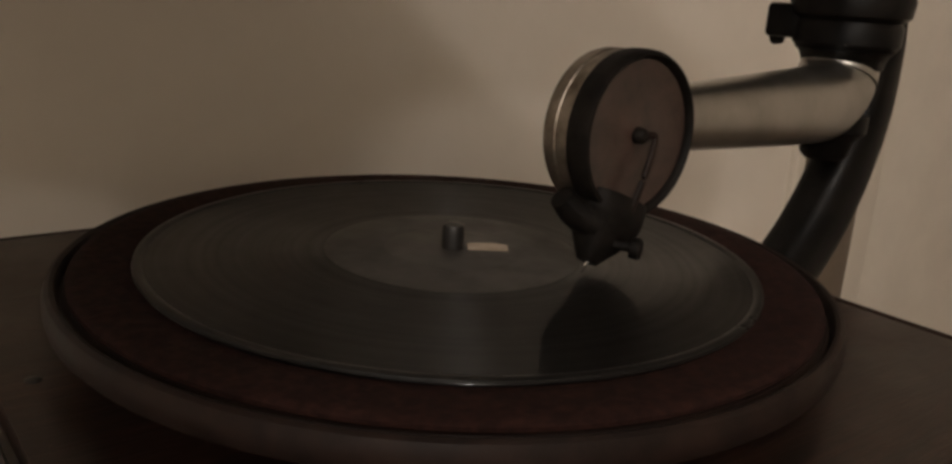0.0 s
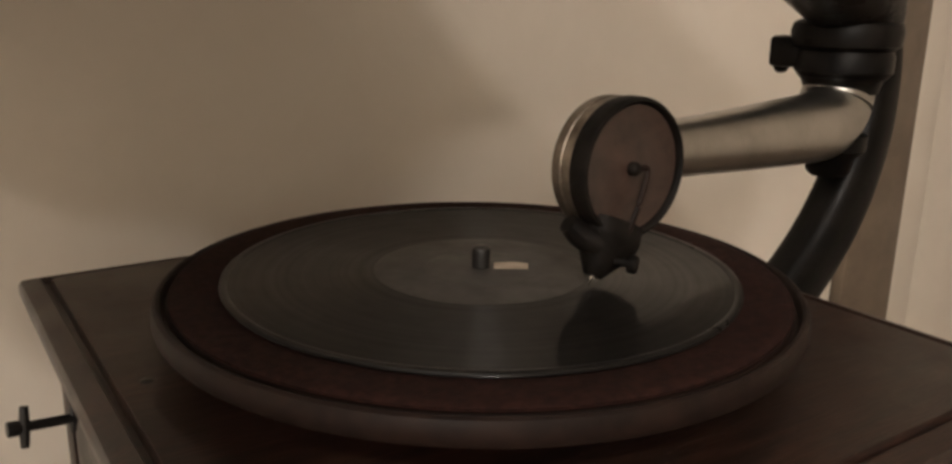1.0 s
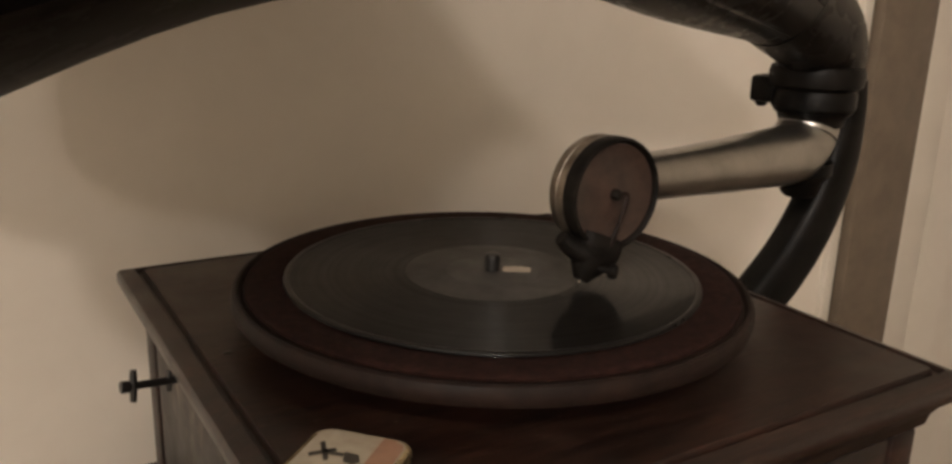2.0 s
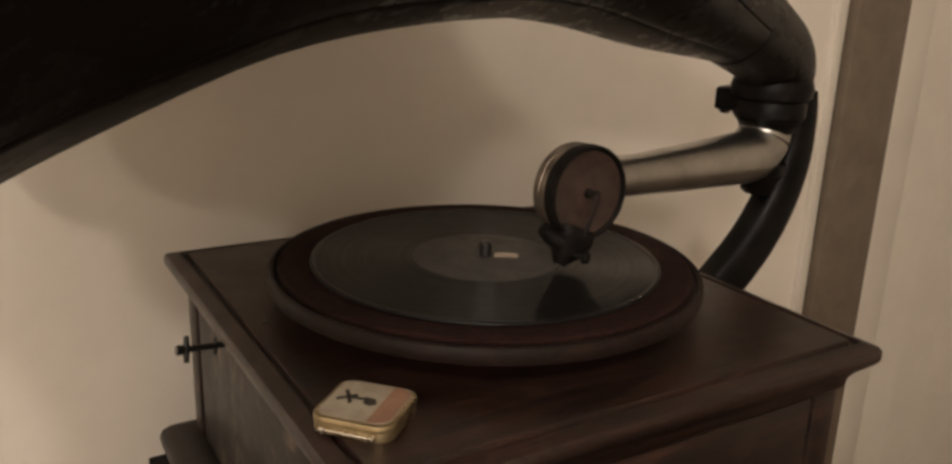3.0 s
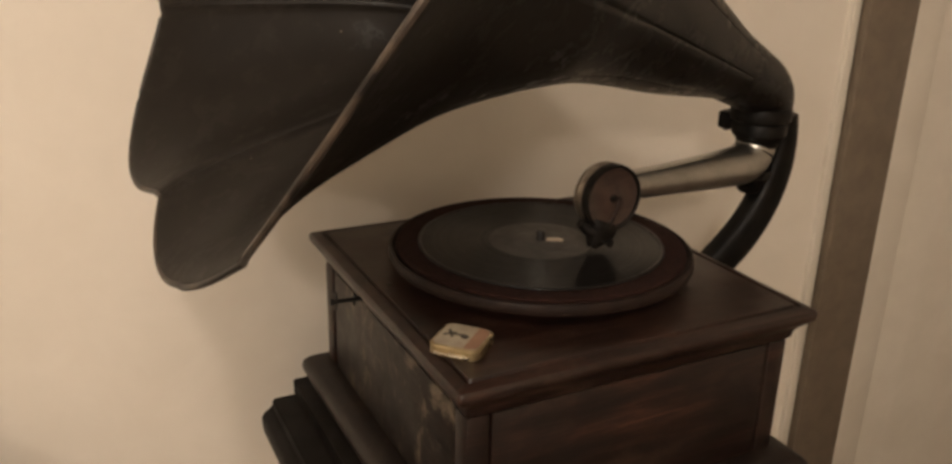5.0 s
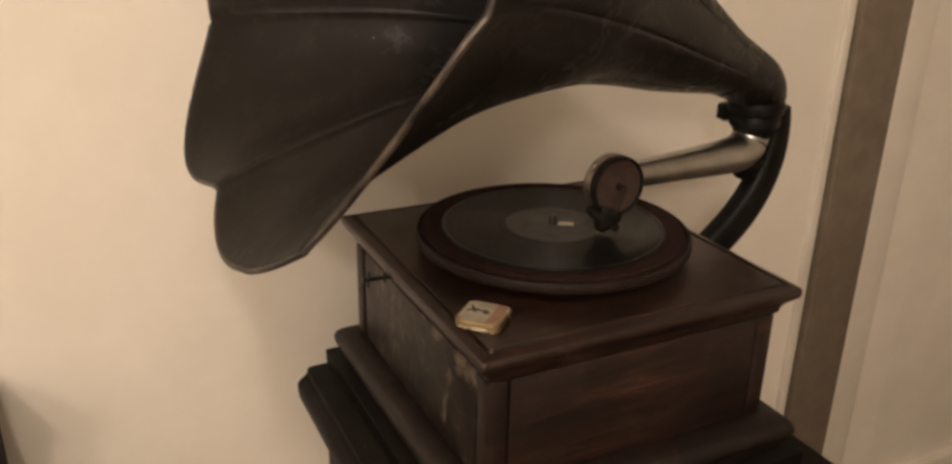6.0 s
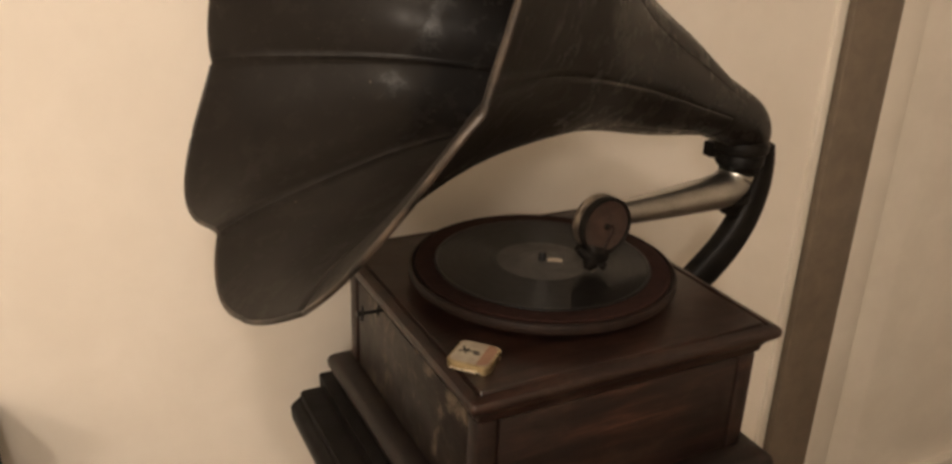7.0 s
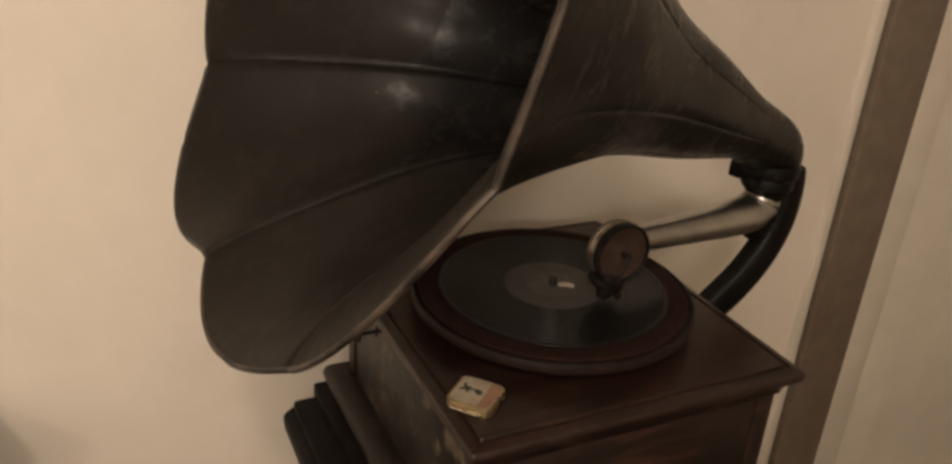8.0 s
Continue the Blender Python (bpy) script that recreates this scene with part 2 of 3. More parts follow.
def sweep(points, n=8, steps=24, side=None, power=2.0):
    """A tube through (x, y, z, half width, half depth); side: the direction of its width."""
    bm = bmesh.new()
    path = smooth_path(points, n)
    rings = []
    for i, p in enumerate(path):
        along = Vector(path[min(i + 1, len(path) - 1)][:3] - path[max(i - 1, 0)][:3]).normalized()
        ref = Vector(side) if side else (Vector((0, 0, 1)) if abs(along.z) < 0.9 else Vector((1, 0, 0)))
        u = (ref - along * ref.dot(along)).normalized()
        v = along.cross(u)
        ring = []
        for k in range(steps):
            a = 2 * math.pi * k / steps
            c, s = math.cos(a), math.sin(a)
            c, s = math.copysign(abs(c) ** (2 / power), c), math.copysign(abs(s) ** (2 / power), s)
            ring.append(bm.verts.new(Vector(p[:3]) + u * (c * p[3]) + v * (s * p[4])))
        rings.append(ring)
    for a, b in zip(rings, rings[1:]):
        for k in range(steps):
            j = (k + 1) % steps
            bm.faces.new((a[k], a[j], b[j], b[k]))
    bm.faces.new(rings[0][::-1])
    bm.faces.new(rings[-1])
    return bm


def facing(place, direction, up=(0, 0, 1)):
    """A pose at place whose z looks along direction."""
    z = Vector(direction).normalized()
    x = Vector(up).cross(z).normalized()
    y = z.cross(x)
    m = Matrix((x, y, z)).transposed().to_4x4()
    m.translation = place
    return m


def prism(outline, z0, z1, at=Matrix(), bevel=0.0):
    bm = bmesh.new()
    f = bm.faces.new([bm.verts.new((x, y, z0)) for x, y in outline])
    top = bmesh.ops.extrude_face_region(bm, geom=[f])
    bmesh.ops.translate(bm, verts=[g for g in top["geom"] if isinstance(g, bmesh.types.BMVert)], vec=(0, 0, z1 - z0))
    if bevel:
        bmesh.ops.bevel(bm, geom=bm.edges[:], offset=bevel, segments=2, profile=0.5, affect="EDGES")
    bm.transform(at)
    return bm


def rounded(w, d, r, steps=6):
    out = []
    for cx, cy, start in ((w / 2 - r, d / 2 - r, 0), (-w / 2 + r, d / 2 - r, 90), (-w / 2 + r, -d / 2 + r, 180), (w / 2 - r, -d / 2 + r, 270)):
        for k in range(steps + 1):
            a = radians(start + 90 * k / steps)
            out.append((cx + r * math.cos(a), cy + r * math.sin(a)))
    return out


# ---- the room ----
FLOOR, TOP, WALL, TABLE = -1.05, 1.55, 0.330, -0.2445


def structure(name, bm, mat, label, category):
    return tagged(part(name, bm, mat), label, category, kind="structure")


structure("floor", box(-2.6, 2.6, -3.4, WALL + 0.12, FLOOR - 0.1, FLOOR), FLOOR_WOOD, "brown stained wooden floor of the room", "floor")
structure("ceiling", box(-2.6, 2.6, -3.4, WALL + 0.12, TOP, TOP + 0.1), CEILING_WHITE, "plain white painted plaster ceiling", "ceiling")
structure("wall_north", box(-2.6, 0.80, WALL, WALL + 0.12, FLOOR, TOP), PLASTER, "plain cream painted wall behind the gramophone", "wall")
structure("wall_north_end", box(1.86, 2.6, WALL, WALL + 0.12, FLOOR, TOP), PLASTER, "plain cream painted wall beyond the door", "wall")
structure("wall_above_door", box(0.80, 1.86, WALL, WALL + 0.12, 1.10, TOP), PLASTER, "cream painted wall over the door", "wall")
structure("wall_west", box(-2.72, -2.6, -3.4, WALL + 0.12, FLOOR, TOP), PLASTER, "plain cream painted side wall", "wall")
structure("wall_east", box(2.6, 2.72, -3.4, WALL + 0.12, FLOOR, TOP), PLASTER, "plain cream painted side wall", "wall")
structure("wall_south", box(-2.72, 2.72, -3.52, -3.4, FLOOR, TOP), PLASTER, "plain cream painted wall behind the viewer", "wall")


def door_frame():
    """Brown painted architrave round the door, with a cream bead beside it."""
    frame_ob = new("door_frame")
    tagged(frame_ob, "brown painted wooden door architrave with rounded edges", "door frame", kind="structure")
    part("architrave", box(0.806, 0.930, WALL - 0.024, WALL + 0.02, FLOOR, 1.02, 0.005), TRIM, frame_ob)
    part("architrave", box(1.73, 1.848, WALL - 0.024, WALL + 0.02, FLOOR, 1.02, 0.005), TRIM, frame_ob)
    part("architrave", box(0.806, 1.848, WALL - 0.024, WALL + 0.02, 1.022, 1.14, 0.005), TRIM, frame_ob)
    part("bead", box(0.782, 0.8035, WALL - 0.010, WALL + 0.01, FLOOR, 1.14, 0.004), DOOR, frame_ob, "narrow cream painted bead")
    return frame_ob


def door():
    d = new("door_1")
    tagged(d, "cream painted panelled wooden door, closed", "door", kind="structure")
    y = WALL + 0.012
    part("stile", box(0.932, 1.050, y, y + 0.035, FLOOR + 0.01, 1.02, 0.003), DOOR, d)
    part("stile", box(1.610, 1.728, y, y + 0.035, FLOOR + 0.01, 1.02, 0.003), DOOR, d)
    for z0, z1 in ((FLOOR + 0.01, -0.99), (0.86, 1.02)):
        part("rail", box(1.0505, 1.6095, y, y + 0.035, z0, z1, 0.003), DOOR, d)
    z0, z1 = -0.99, 0.86
    part("panel", loft([(0, 1.05, 1.61, z0, z1), (0.012, 1.05, 1.61, z0, z1), (0.014, 1.09, 1.57, z0 + 0.04, z1 - 0.04), (0.024, 1.15, 1.51, z0 + 0.10, z1 - 0.10)], 0.001, 1), DOOR, d).matrix_basis = Matrix(((1, 0, 0, 0), (0, 0, -1, y + 0.033), (0, 1, 0, 0), (0, 0, 0, 1)))
    return d


door_frame()
door()


# unseen holders added at the three lights; their form is made up
def assumed_holder(x, y, z):
    lamp = new("assumed_lamp_holder")
    lamp.location = (x, y, z)
    tagged(lamp, "black lamp holder on a cord, added unseen at a light", "lamp", group="pendant lamps")
    part("cord", lathe([(0, TOP - z), (0.004, TOP - z), (0.004, 0.10), (0, 0.10)], 10), BLACK_ENAMEL, lamp)
    part("socket", lathe([(0, 0.12), (0.014, 0.115), (0.02, 0.09), (0.02, 0.065), (0, 0.065)], 20), BLACK_ENAMEL, lamp)
    return lamp


assumed_holder(-0.74, -1.36, 1.40)
assumed_holder(-1.22, -1.75, 0.84)
assumed_holder(-1.80, -1.54, 0.74)


# ---- the table ----
def table():
    t = new("side_table")
    t.location = (0.0, -0.003, 0)
    tagged(t, "dark stained wooden side table with a moulded top", "table")
    z = TABLE
    x0, x1, y0, y1 = -0.248, 0.256, -0.263, 0.230
    levels = []
    for dz, d in ((0.060, 0.016), (0.056, 0.008), (0.046, 0.001), (0.036, 0.0), (0.027, 0.0), (0.021, 0.0025), (0.0155, 0.0065), (0.0115, 0.0085), (0.0100, 0.0110), (0.0010, 0.0115), (0.0, 0.0125)):
        levels.append((z - dz, x0 + d, x1 - d, y0 + d, y1 - d))
    part("tabletop", loft(levels, 0.006), DARK_OAK, t)
    part("apron", box(x0 + 0.03, x1 - 0.03, y0 + 0.03, y1 - 0.03, z - 0.15, z - 0.0605, 0.003), DARK_OAK, t)
    for sx in (-1, 1):
        for sy in (-1, 1):
            leg = loft([(FLOOR, sx * 0.19 - 0.014, sx * 0.19 + 0.014, sy * 0.17 - 0.014, sy * 0.17 + 0.014),
                        (z - 0.1505, sx * 0.19 - 0.022, sx * 0.19 + 0.022, sy * 0.17 - 0.022, sy * 0.17 + 0.022)], 0.003)
            part("leg", leg, DARK_OAK, t)
    part("shelf", box(-0.19, 0.19, -0.19, 0.19, FLOOR + 0.22, FLOOR + 0.242, 0.003), DARK_OAK, t)
    return t


table()

def cabinet():
    c = new("low_cabinet")
    tagged(c, "low shallow dark wooden cabinet standing against the cream wall", "cabinet")
    part("cabinet_body", box(-1.15, -0.607, 0.175, 0.316, FLOOR, -0.2505, 0.004), DARK_OAK, c)
    part("cabinet_top", loft([(-0.250, -1.165, -0.606, 0.155, 0.317), (-0.240, -1.17, -0.603, 0.15, 0.32), (-0.229, -1.17, -0.603, 0.15, 0.32), (-0.225, -1.165, -0.606, 0.155, 0.317)], 0.006), DARK_OAK, c)
    for x in (-1.145, -0.875):
        door_ob = part("cabinet_door", box(x + 0.01, x + 0.255, 0.159, 0.1745, FLOOR + 0.06, -0.28, 0.003), DARK_OAK, c)
        part("knob", lathe([(0, 0), (0.006, 0), (0.006, 0.01), (0.012, 0.015), (0.012, 0.02), (0, 0.024)], 16, at=facing((x + (0.235 if x < -1 else 0.03), 0.1585, -0.60), (0, -1, 0))), DULL_NICKEL, door_ob)



cabinet()

# ---- the gramophone ----
gramophone = new("gramophone")
gramophone.location = (0, 0, 0)
tagged(gramophone, "antique gramophone in dark mahogany with a large black flower horn", "gramophone")
X0, X1, Y0, Y1, LID = -0.186, 0.190, -0.197, 0.199, -0.0285


def inset(z, d):
    return (z, X0 + d, X1 - d, Y0 + d, Y1 - d)


def case():
    part("lid", loft([inset(LID - 0.036, 0.017), inset(LID - 0.033, 0.014), inset(LID - 0.027, 0.013), inset(LID - 0.022, 0.010), inset(LID - 0.017, 0.0045),
                      inset(LID - 0.014, 0.0015), inset(LID - 0.011, 0.0), inset(LID - 0.0055, 0.0), inset(LID - 0.003, 0.0015), inset(LID - 0.0022, 0.004),
                      inset(LID - 0.0008, 0.0085), inset(LID - 0.0002, 0.0105), inset(LID - 0.0035, 0.0120), inset(LID - 0.0035, 0.0145), inset(LID, 0.0160)], 0.003),
         MAHOGANY_LIT_LID, gramophone, "mahogany lid with a moulded edge")
    zt, zb = LID - 0.0365, -0.186
    a, b, c, d = X0 + 0.0145, X1 - 0.017, Y0 + 0.017, Y1 - 0.012
    part("case_body", box(a + 0.006, b - 0.006, c + 0.006, d - 0.006, zb, zt), MAHOGANY, gramophone)
    for x, y in ((a, c), (a, d), (b, c), (b, d)):
        sx, sy = (1 if x == a else -1), (1 if y == c else -1)
        xs, ys = sorted((x, x + sx * 0.022)), sorted((y, y + sy * 0.022))
        part("corner_post", box(*xs, *ys, zb, zt, 0.003), MAHOGANY, gramophone)
    # framed panels on the four sides
    part("side_panel", box(a + 0.001, a + 0.006, c + 0.0245, d - 0.030, zb, zt - 0.001, 0.002), MAHOGANY_SIDE, gramophone, "worn and bloomed mahogany side panel")
    part("side_panel", box(b - 0.006, b - 0.001, c + 0.0245, d - 0.0245, zb, zt - 0.001, 0.002), MAHOGANY, gramophone)
    part("front_panel", box(a + 0.0245, b - 0.0245, c + 0.001, c + 0.006, zb, zt - 0.001, 0.002), MAHOGANY, gramophone)
    part("front_panel", box(a + 0.0245, b - 0.0245, d - 0.006, d - 0.001, zb, zt - 0.001, 0.002), MAHOGANY, gramophone)
    part("base_moulding", loft([inset(-0.2265, -0.004), inset(-0.2200, -0.004), inset(-0.2165, -0.0075), inset(-0.2105, -0.0115), inset(-0.2030, -0.0128), inset(-0.196, -0.0105), inset(-0.1915, -0.006),
                                inset(-0.1900, -0.001), inset(-0.1890, -0.002), inset(-0.1870, 0.003), inset(-0.1865, 0.010), inset(-0.186, 0.0165)], 0.004),
         MAHOGANY_BASE, gramophone, "rounded mahogany base moulding")
    part("plinth", loft([inset(TABLE, -0.0215), inset(-0.2275, -0.0215), inset(-0.2266, -0.0205)], 0.002), DARK_OAK, gramophone, "dark stained plinth")
    part("screw_head", lathe([(0.0, LID + 0.0007), (0.0016, LID + 0.0006), (0.0030, LID + 0.0001), (0.0031, LID - 0.0006), (0, LID - 0.0006)], 16, at=Matrix.Translation((-0.1585, 0.0165, 0))), BLACK_ENAMEL, gramophone, "small dark screw head")
    # the small winding spindle with its cross pin
    rod = part("winding_spindle", lathe([(0, 0), (0.0022, 0), (0.0022, 0.032), (0.0034, 0.034), (0.0034, 0.038), (0, 0.038)], 16, at=facing((-0.172, 0.053, -0.0555), (-1.0, -0.08, 0.09))), BLACK_ENAMEL, gramophone)
    part("cross_pin", lathe([(0, -0.009), (0.0018, -0.009), (0.0024, 0), (0.0018, 0.009), (0, 0.009)], 10, at=facing((-0.203, 0.0505, -0.0527), (0.1, 0.2, 1), (0, 1, 0))), BLACK_ENAMEL, rod)
    part("cross_pin", lathe([(0, -0.006), (0.0014, -0.006), (0.0020, 0), (0.0014, 0.006), (0, 0.006)], 10, at=facing((-0.1835, 0.0521, -0.0545), (0.1, 0.2, 1), (0, 1, 0))), BLACK_ENAMEL, rod)
    part("escutcheon", lathe([(0, 0), (0.010, 0), (0.009, 0.0025), (0.0045, 0.003), (0, 0.003)], 20, at=facing((-0.168, 0.053, -0.0555), (-1, 0, 0))), DULL_NICKEL, rod)


case()


def turntable():
    plate = part("turntable", lathe([(0, -0.0045), (0.1472, -0.0045), (0.1480, -0.0062), (0.1490, -0.0064), (0.1498, -0.0044), (0.1508, -0.0029), (0.1523, -0.0025), (0.1538, -0.0034), (0.1548, -0.0062), (0.1550, -0.0105),
                                     (0.1542, -0.0132), (0.1510, -0.0146), (0.03, -0.0146), (0.02, -0.0225), (0.0, -0.0225)], 128), RIM, gramophone, "browned metal turntable with a raised outer bead")
    part("felt", lathe([(0, -0.0043), (0.1458, -0.0043), (0.1470, -0.0038), (0.1471, -0.0022), (0.1461, -0.0013), (0.1430, -0.0010), (0.1290, -0.0018), (0.1265, -0.0024), (0.0, -0.0024)], 128), FELT, plate, "red-brown felt disc")
    part("spindle", lathe([(0.0036, -0.0022), (0.0036, 0.0006), (0.0046, 0.0007), (0.0047, 0.0088), (0.0042, 0.0104), (0.0026, 0.0113), (0, 0.0115)], 24), BLACK_ENAMEL, plate, "dark steel centre spindle")
    part("turntable_shaft", lathe([(0, LID), (0.016, LID), (0.016, -0.0228), (0, -0.0228)], 24), BLACK_ENAMEL, plate)


turntable()


def bracket():
    """Cast iron arm from the back of the case up to the horn's elbow."""
    pts = [(0.178, 0.006, -0.120, 0.017, 0.012), (0.204, 0.006, -0.100, 0.017, 0.018), (0.248, 0.007, -0.068, 0.017, 0.0215), (0.285, 0.008, -0.035, 0.017, 0.0215),
           (0.310, 0.008, 0.002, 0.017, 0.0205), (0.3235, 0.007, 0.042, 0.0165, 0.0185), (0.327, 0.006, 0.080, 0.0155, 0.0150), (0.3255, 0.005, 0.106, 0.0145, 0.0110)]
    arm = part("bracket", sweep(pts, 8, 28, side=(0, 1, 0), power=2.6), JAPAN, gramophone, "curved black cast iron support bracket")
    rib = [(p[0] - 0.002 + 0.02, p[1], p[2] - 0.012, 0.005, 0.005) for p in pts[1:-1]]
    part("rib", sweep(rib, 8, 12), JAPAN, arm)
    part("mounting_plate", box(0.1735, 0.183, -0.040, 0.052, -0.155, -0.080, 0.003), JAPAN, arm)
    return arm


bracket()


def pivot():
    """The swivel between bracket, tone arm and horn."""
    c = (0.286, 0.004, 0.0)
    collar = part("horn_collar", lathe([(0, 0.084), (0.028, 0.084), (0.0305, 0.087), (0.0305, 0.097), (0.029, 0.100), (0.0335, 0.103), (0.0345, 0.112), (0.033, 0.117), (0.029, 0.119), (0, 0.119)], 40, at=Matrix.Translation(c)), JAPAN, gramophone, "black cast collar that holds the horn")
    part("sleeve", lathe([(0, 0.0715), (0.0205, 0.0715), (0.0232, 0.0732), (0.0238, 0.0770), (0.0255, 0.0812), (0.0285, 0.0838), (0, 0.0838)], 40, at=Matrix.Translation(c)), JAPAN, collar, "black sleeve round the tone arm's joint")
    lug = part("clamp_lug", box(-0.012, 0.012, -0.012, 0.012, -0.010, 0.010, 0.003), JAPAN, collar)
    lug.matrix_basis = Matrix.Translation((0.271, 0.033, 0.098)) @ Euler((0, 0, radians(20))).to_matrix().to_4x4()
    part("clamp_screw", lathe([(0, 0), (0.005, 0), (0.005, 0.012), (0.010, 0.012), (0.0115, 0.014), (0.0115, 0.018), (0.010, 0.020), (0, 0.020)], 18, at=facing((0.280, 0.028, 0.096), (-0.45, 0.88, -0.1))), JAPAN, collar)
    part("pivot_cap", lathe([(0, 0.018), (0.011, 0.018), (0.014, 0.021), (0.016, 0.030), (0.022, 0.036), (0.022, 0.046), (0, 0.046)], 32, at=Matrix.Translation((0.283, 0.004, 0))), JAPAN, gramophone, "black cap under the tone arm joint")
    part("back_stay", sweep([(0.300, 0.004, 0.101, 0.011, 0.009), (0.314, 0.004, 0.100, 0.012, 0.009), (0.327, 0.005, 0.098, 0.012, 0.009)], 4, 16, side=(0, 1, 0)), JAPAN, collar)


pivot()


def tone_arm():
    pts = [(0.2860, 0.004, 0.092, 0.0215, 0.0215), (0.2855, 0.004, 0.080, 0.0220, 0.0220), (0.2795, 0.003, 0.0640, 0.0232, 0.0232), (0.2660, 0.001, 0.0548, 0.0232, 0.0232), (0.245, -0.003, 0.0528, 0.0222, 0.0222),
           (0.190, -0.011, 0.0530, 0.0195, 0.0195), (0.130, -0.018, 0.0535, 0.0165, 0.0165), (0.085, -0.021, 0.0540, 0.0150, 0.0150), (0.060, -0.022, 0.0540, 0.0140, 0.0140), (0.050, -0.0250, 0.0540, 0.0130, 0.0130), (0.047, -0.031, 0.0540, 0.0120, 0.0120)]
    arm = part("tone_arm", sweep(pts, 8, 36), NICKEL, gramophone, "tapered nickel-plated tone arm")
    seat = facing((0.0487, -0.0240, 0.0532), (0.05, -1, 0.02))
    part("sound_box", lathe([(0, 0.0025), (0.012, 0.0025), (0.015, 0.0045), (0.030, 0.0048), (0.0324, 0.0062), (0.0329, 0.0080), (0.0329, 0.0120), (0.0324, 0.0126), (0.0324, 0.022), (0, 0.022)], 64, at=seat), DULL_NICKEL, arm, "dull nickel drum of the sound box")
    part("sound_box_ring", lathe([(0.0298, 0.0262), (0.0302, 0.0282), (0.0314, 0.0294), (0.0326, 0.0290), (0.0333, 0.0276), (0.0335, 0.0250), (0.0335, 0.0205), (0.0332, 0.0190), (0.0322, 0.0184), (0.0298, 0.0184)], 64, True, seat), RUBBER, arm, "thick black rubber ring")
    part("diaphragm", lathe([(0, 0.0258), (0.004, 0.0257), (0.006, 0.0252), (0.0095, 0.0256), (0.0125, 0.0251), (0.0245, 0.0254), (0.0278, 0.0262), (0.0297, 0.0264), (0.0299, 0.0235), (0, 0.0235)], 48, at=seat), MICA, arm, "reddish brown mica diaphragm")
    part("centre_screw", lathe([(0, 0.0306), (0.0020, 0.0302), (0.0032, 0.0288), (0.0034, 0.0259), (0, 0.0259)], 16, at=seat), RUBBER, arm)
    bar = [(0.0501, -0.0533, 0.0538, 0.0014, 0.0010), (0.0552, -0.0538, 0.0540, 0.0014, 0.0011), (0.0558, -0.0543, 0.0508, 0.0014, 0.0011), (0.0505, -0.0555, 0.0380, 0.0015, 0.0012), (0.0455, -0.0562, 0.0290, 0.0018, 0.0014), (0.0410, -0.0562, 0.0215, 0.0024, 0.0019)]
    part("stylus_bar", sweep(bar, 6, 10), RIM, arm, "thin black bent stylus bar")
    yoke = part("needle_holder", sweep([(0.0430, -0.0450, 0.0285, 0.0120, 0.0165), (0.0395, -0.0465, 0.0205, 0.0120, 0.0165), (0.0355, -0.0480, 0.0145, 0.0095, 0.0125), (0.0315, -0.0492, 0.0090, 0.0065, 0.0075), (0.0288, -0.0498, 0.0046, 0.0038, 0.0040)], 6, 16, side=(0, 1, 0), power=2.8), RUBBER, arm, "black needle holder")
    part("clamping_screw", lathe([(0, 0), (0.0020, 0), (0.0020, 0.0065), (0.0040, 0.0065), (0.0044, 0.0078), (0.0044, 0.0100), (0.0036, 0.0110), (0, 0.0110)], 16, at=facing((0.0365, -0.0560, 0.0125), (0.55, -0.83, -0.05))), RUBBER, yoke)
    part("mounting_lug", sweep([(0.0195, -0.0420, 0.0300, 0.0050, 0.0070), (0.0250, -0.0445, 0.0245, 0.0065, 0.0085), (0.0320, -0.0475, 0.0205, 0.0075, 0.0095)], 5, 12), RUBBER, yoke)
    part("needle", lathe([(0, 0), (0.0002, 0.0002), (0.0007, 0.004), (0.0007, 0.011), (0, 0.011)], 10, at=facing((0.0264, -0.0498, 0.0002), (0.35, -0.18, 0.9), (0, 1, 0))), STEEL, yoke, "bright steel needle")


tone_arm()


# ---- the flower horn ----
NECK, MOUTH = Vector((0.290, 0.0, 0.140)), Vector((-0.264, -0.086, 0.359))
AXIS = (MOUTH - NECK).normalized()
LENGTH = (MOUTH - NECK).length
PETALS, PHASE = 8, 0.249
FACING = Vector((-0.940, -0.034, 0.339)).normalized()  # the mouth looks a little to one side of the axis
# the flare: along (1: the mouth) and radius, steepest at the lip
FLARE = [(0.0, 0.0305), (0.08, 0.0315), (0.15, 0.035), (0.30, 0.053), (0.45, 0.072), (0.60, 0.107), (0.75, 0.155), (0.88, 0.217), (0.955, 0.258), (0.985, 0.278), (1.0, 0.290), (1.003, 0.296)]
FLARE_LINE = smooth_path(FLARE, 8)


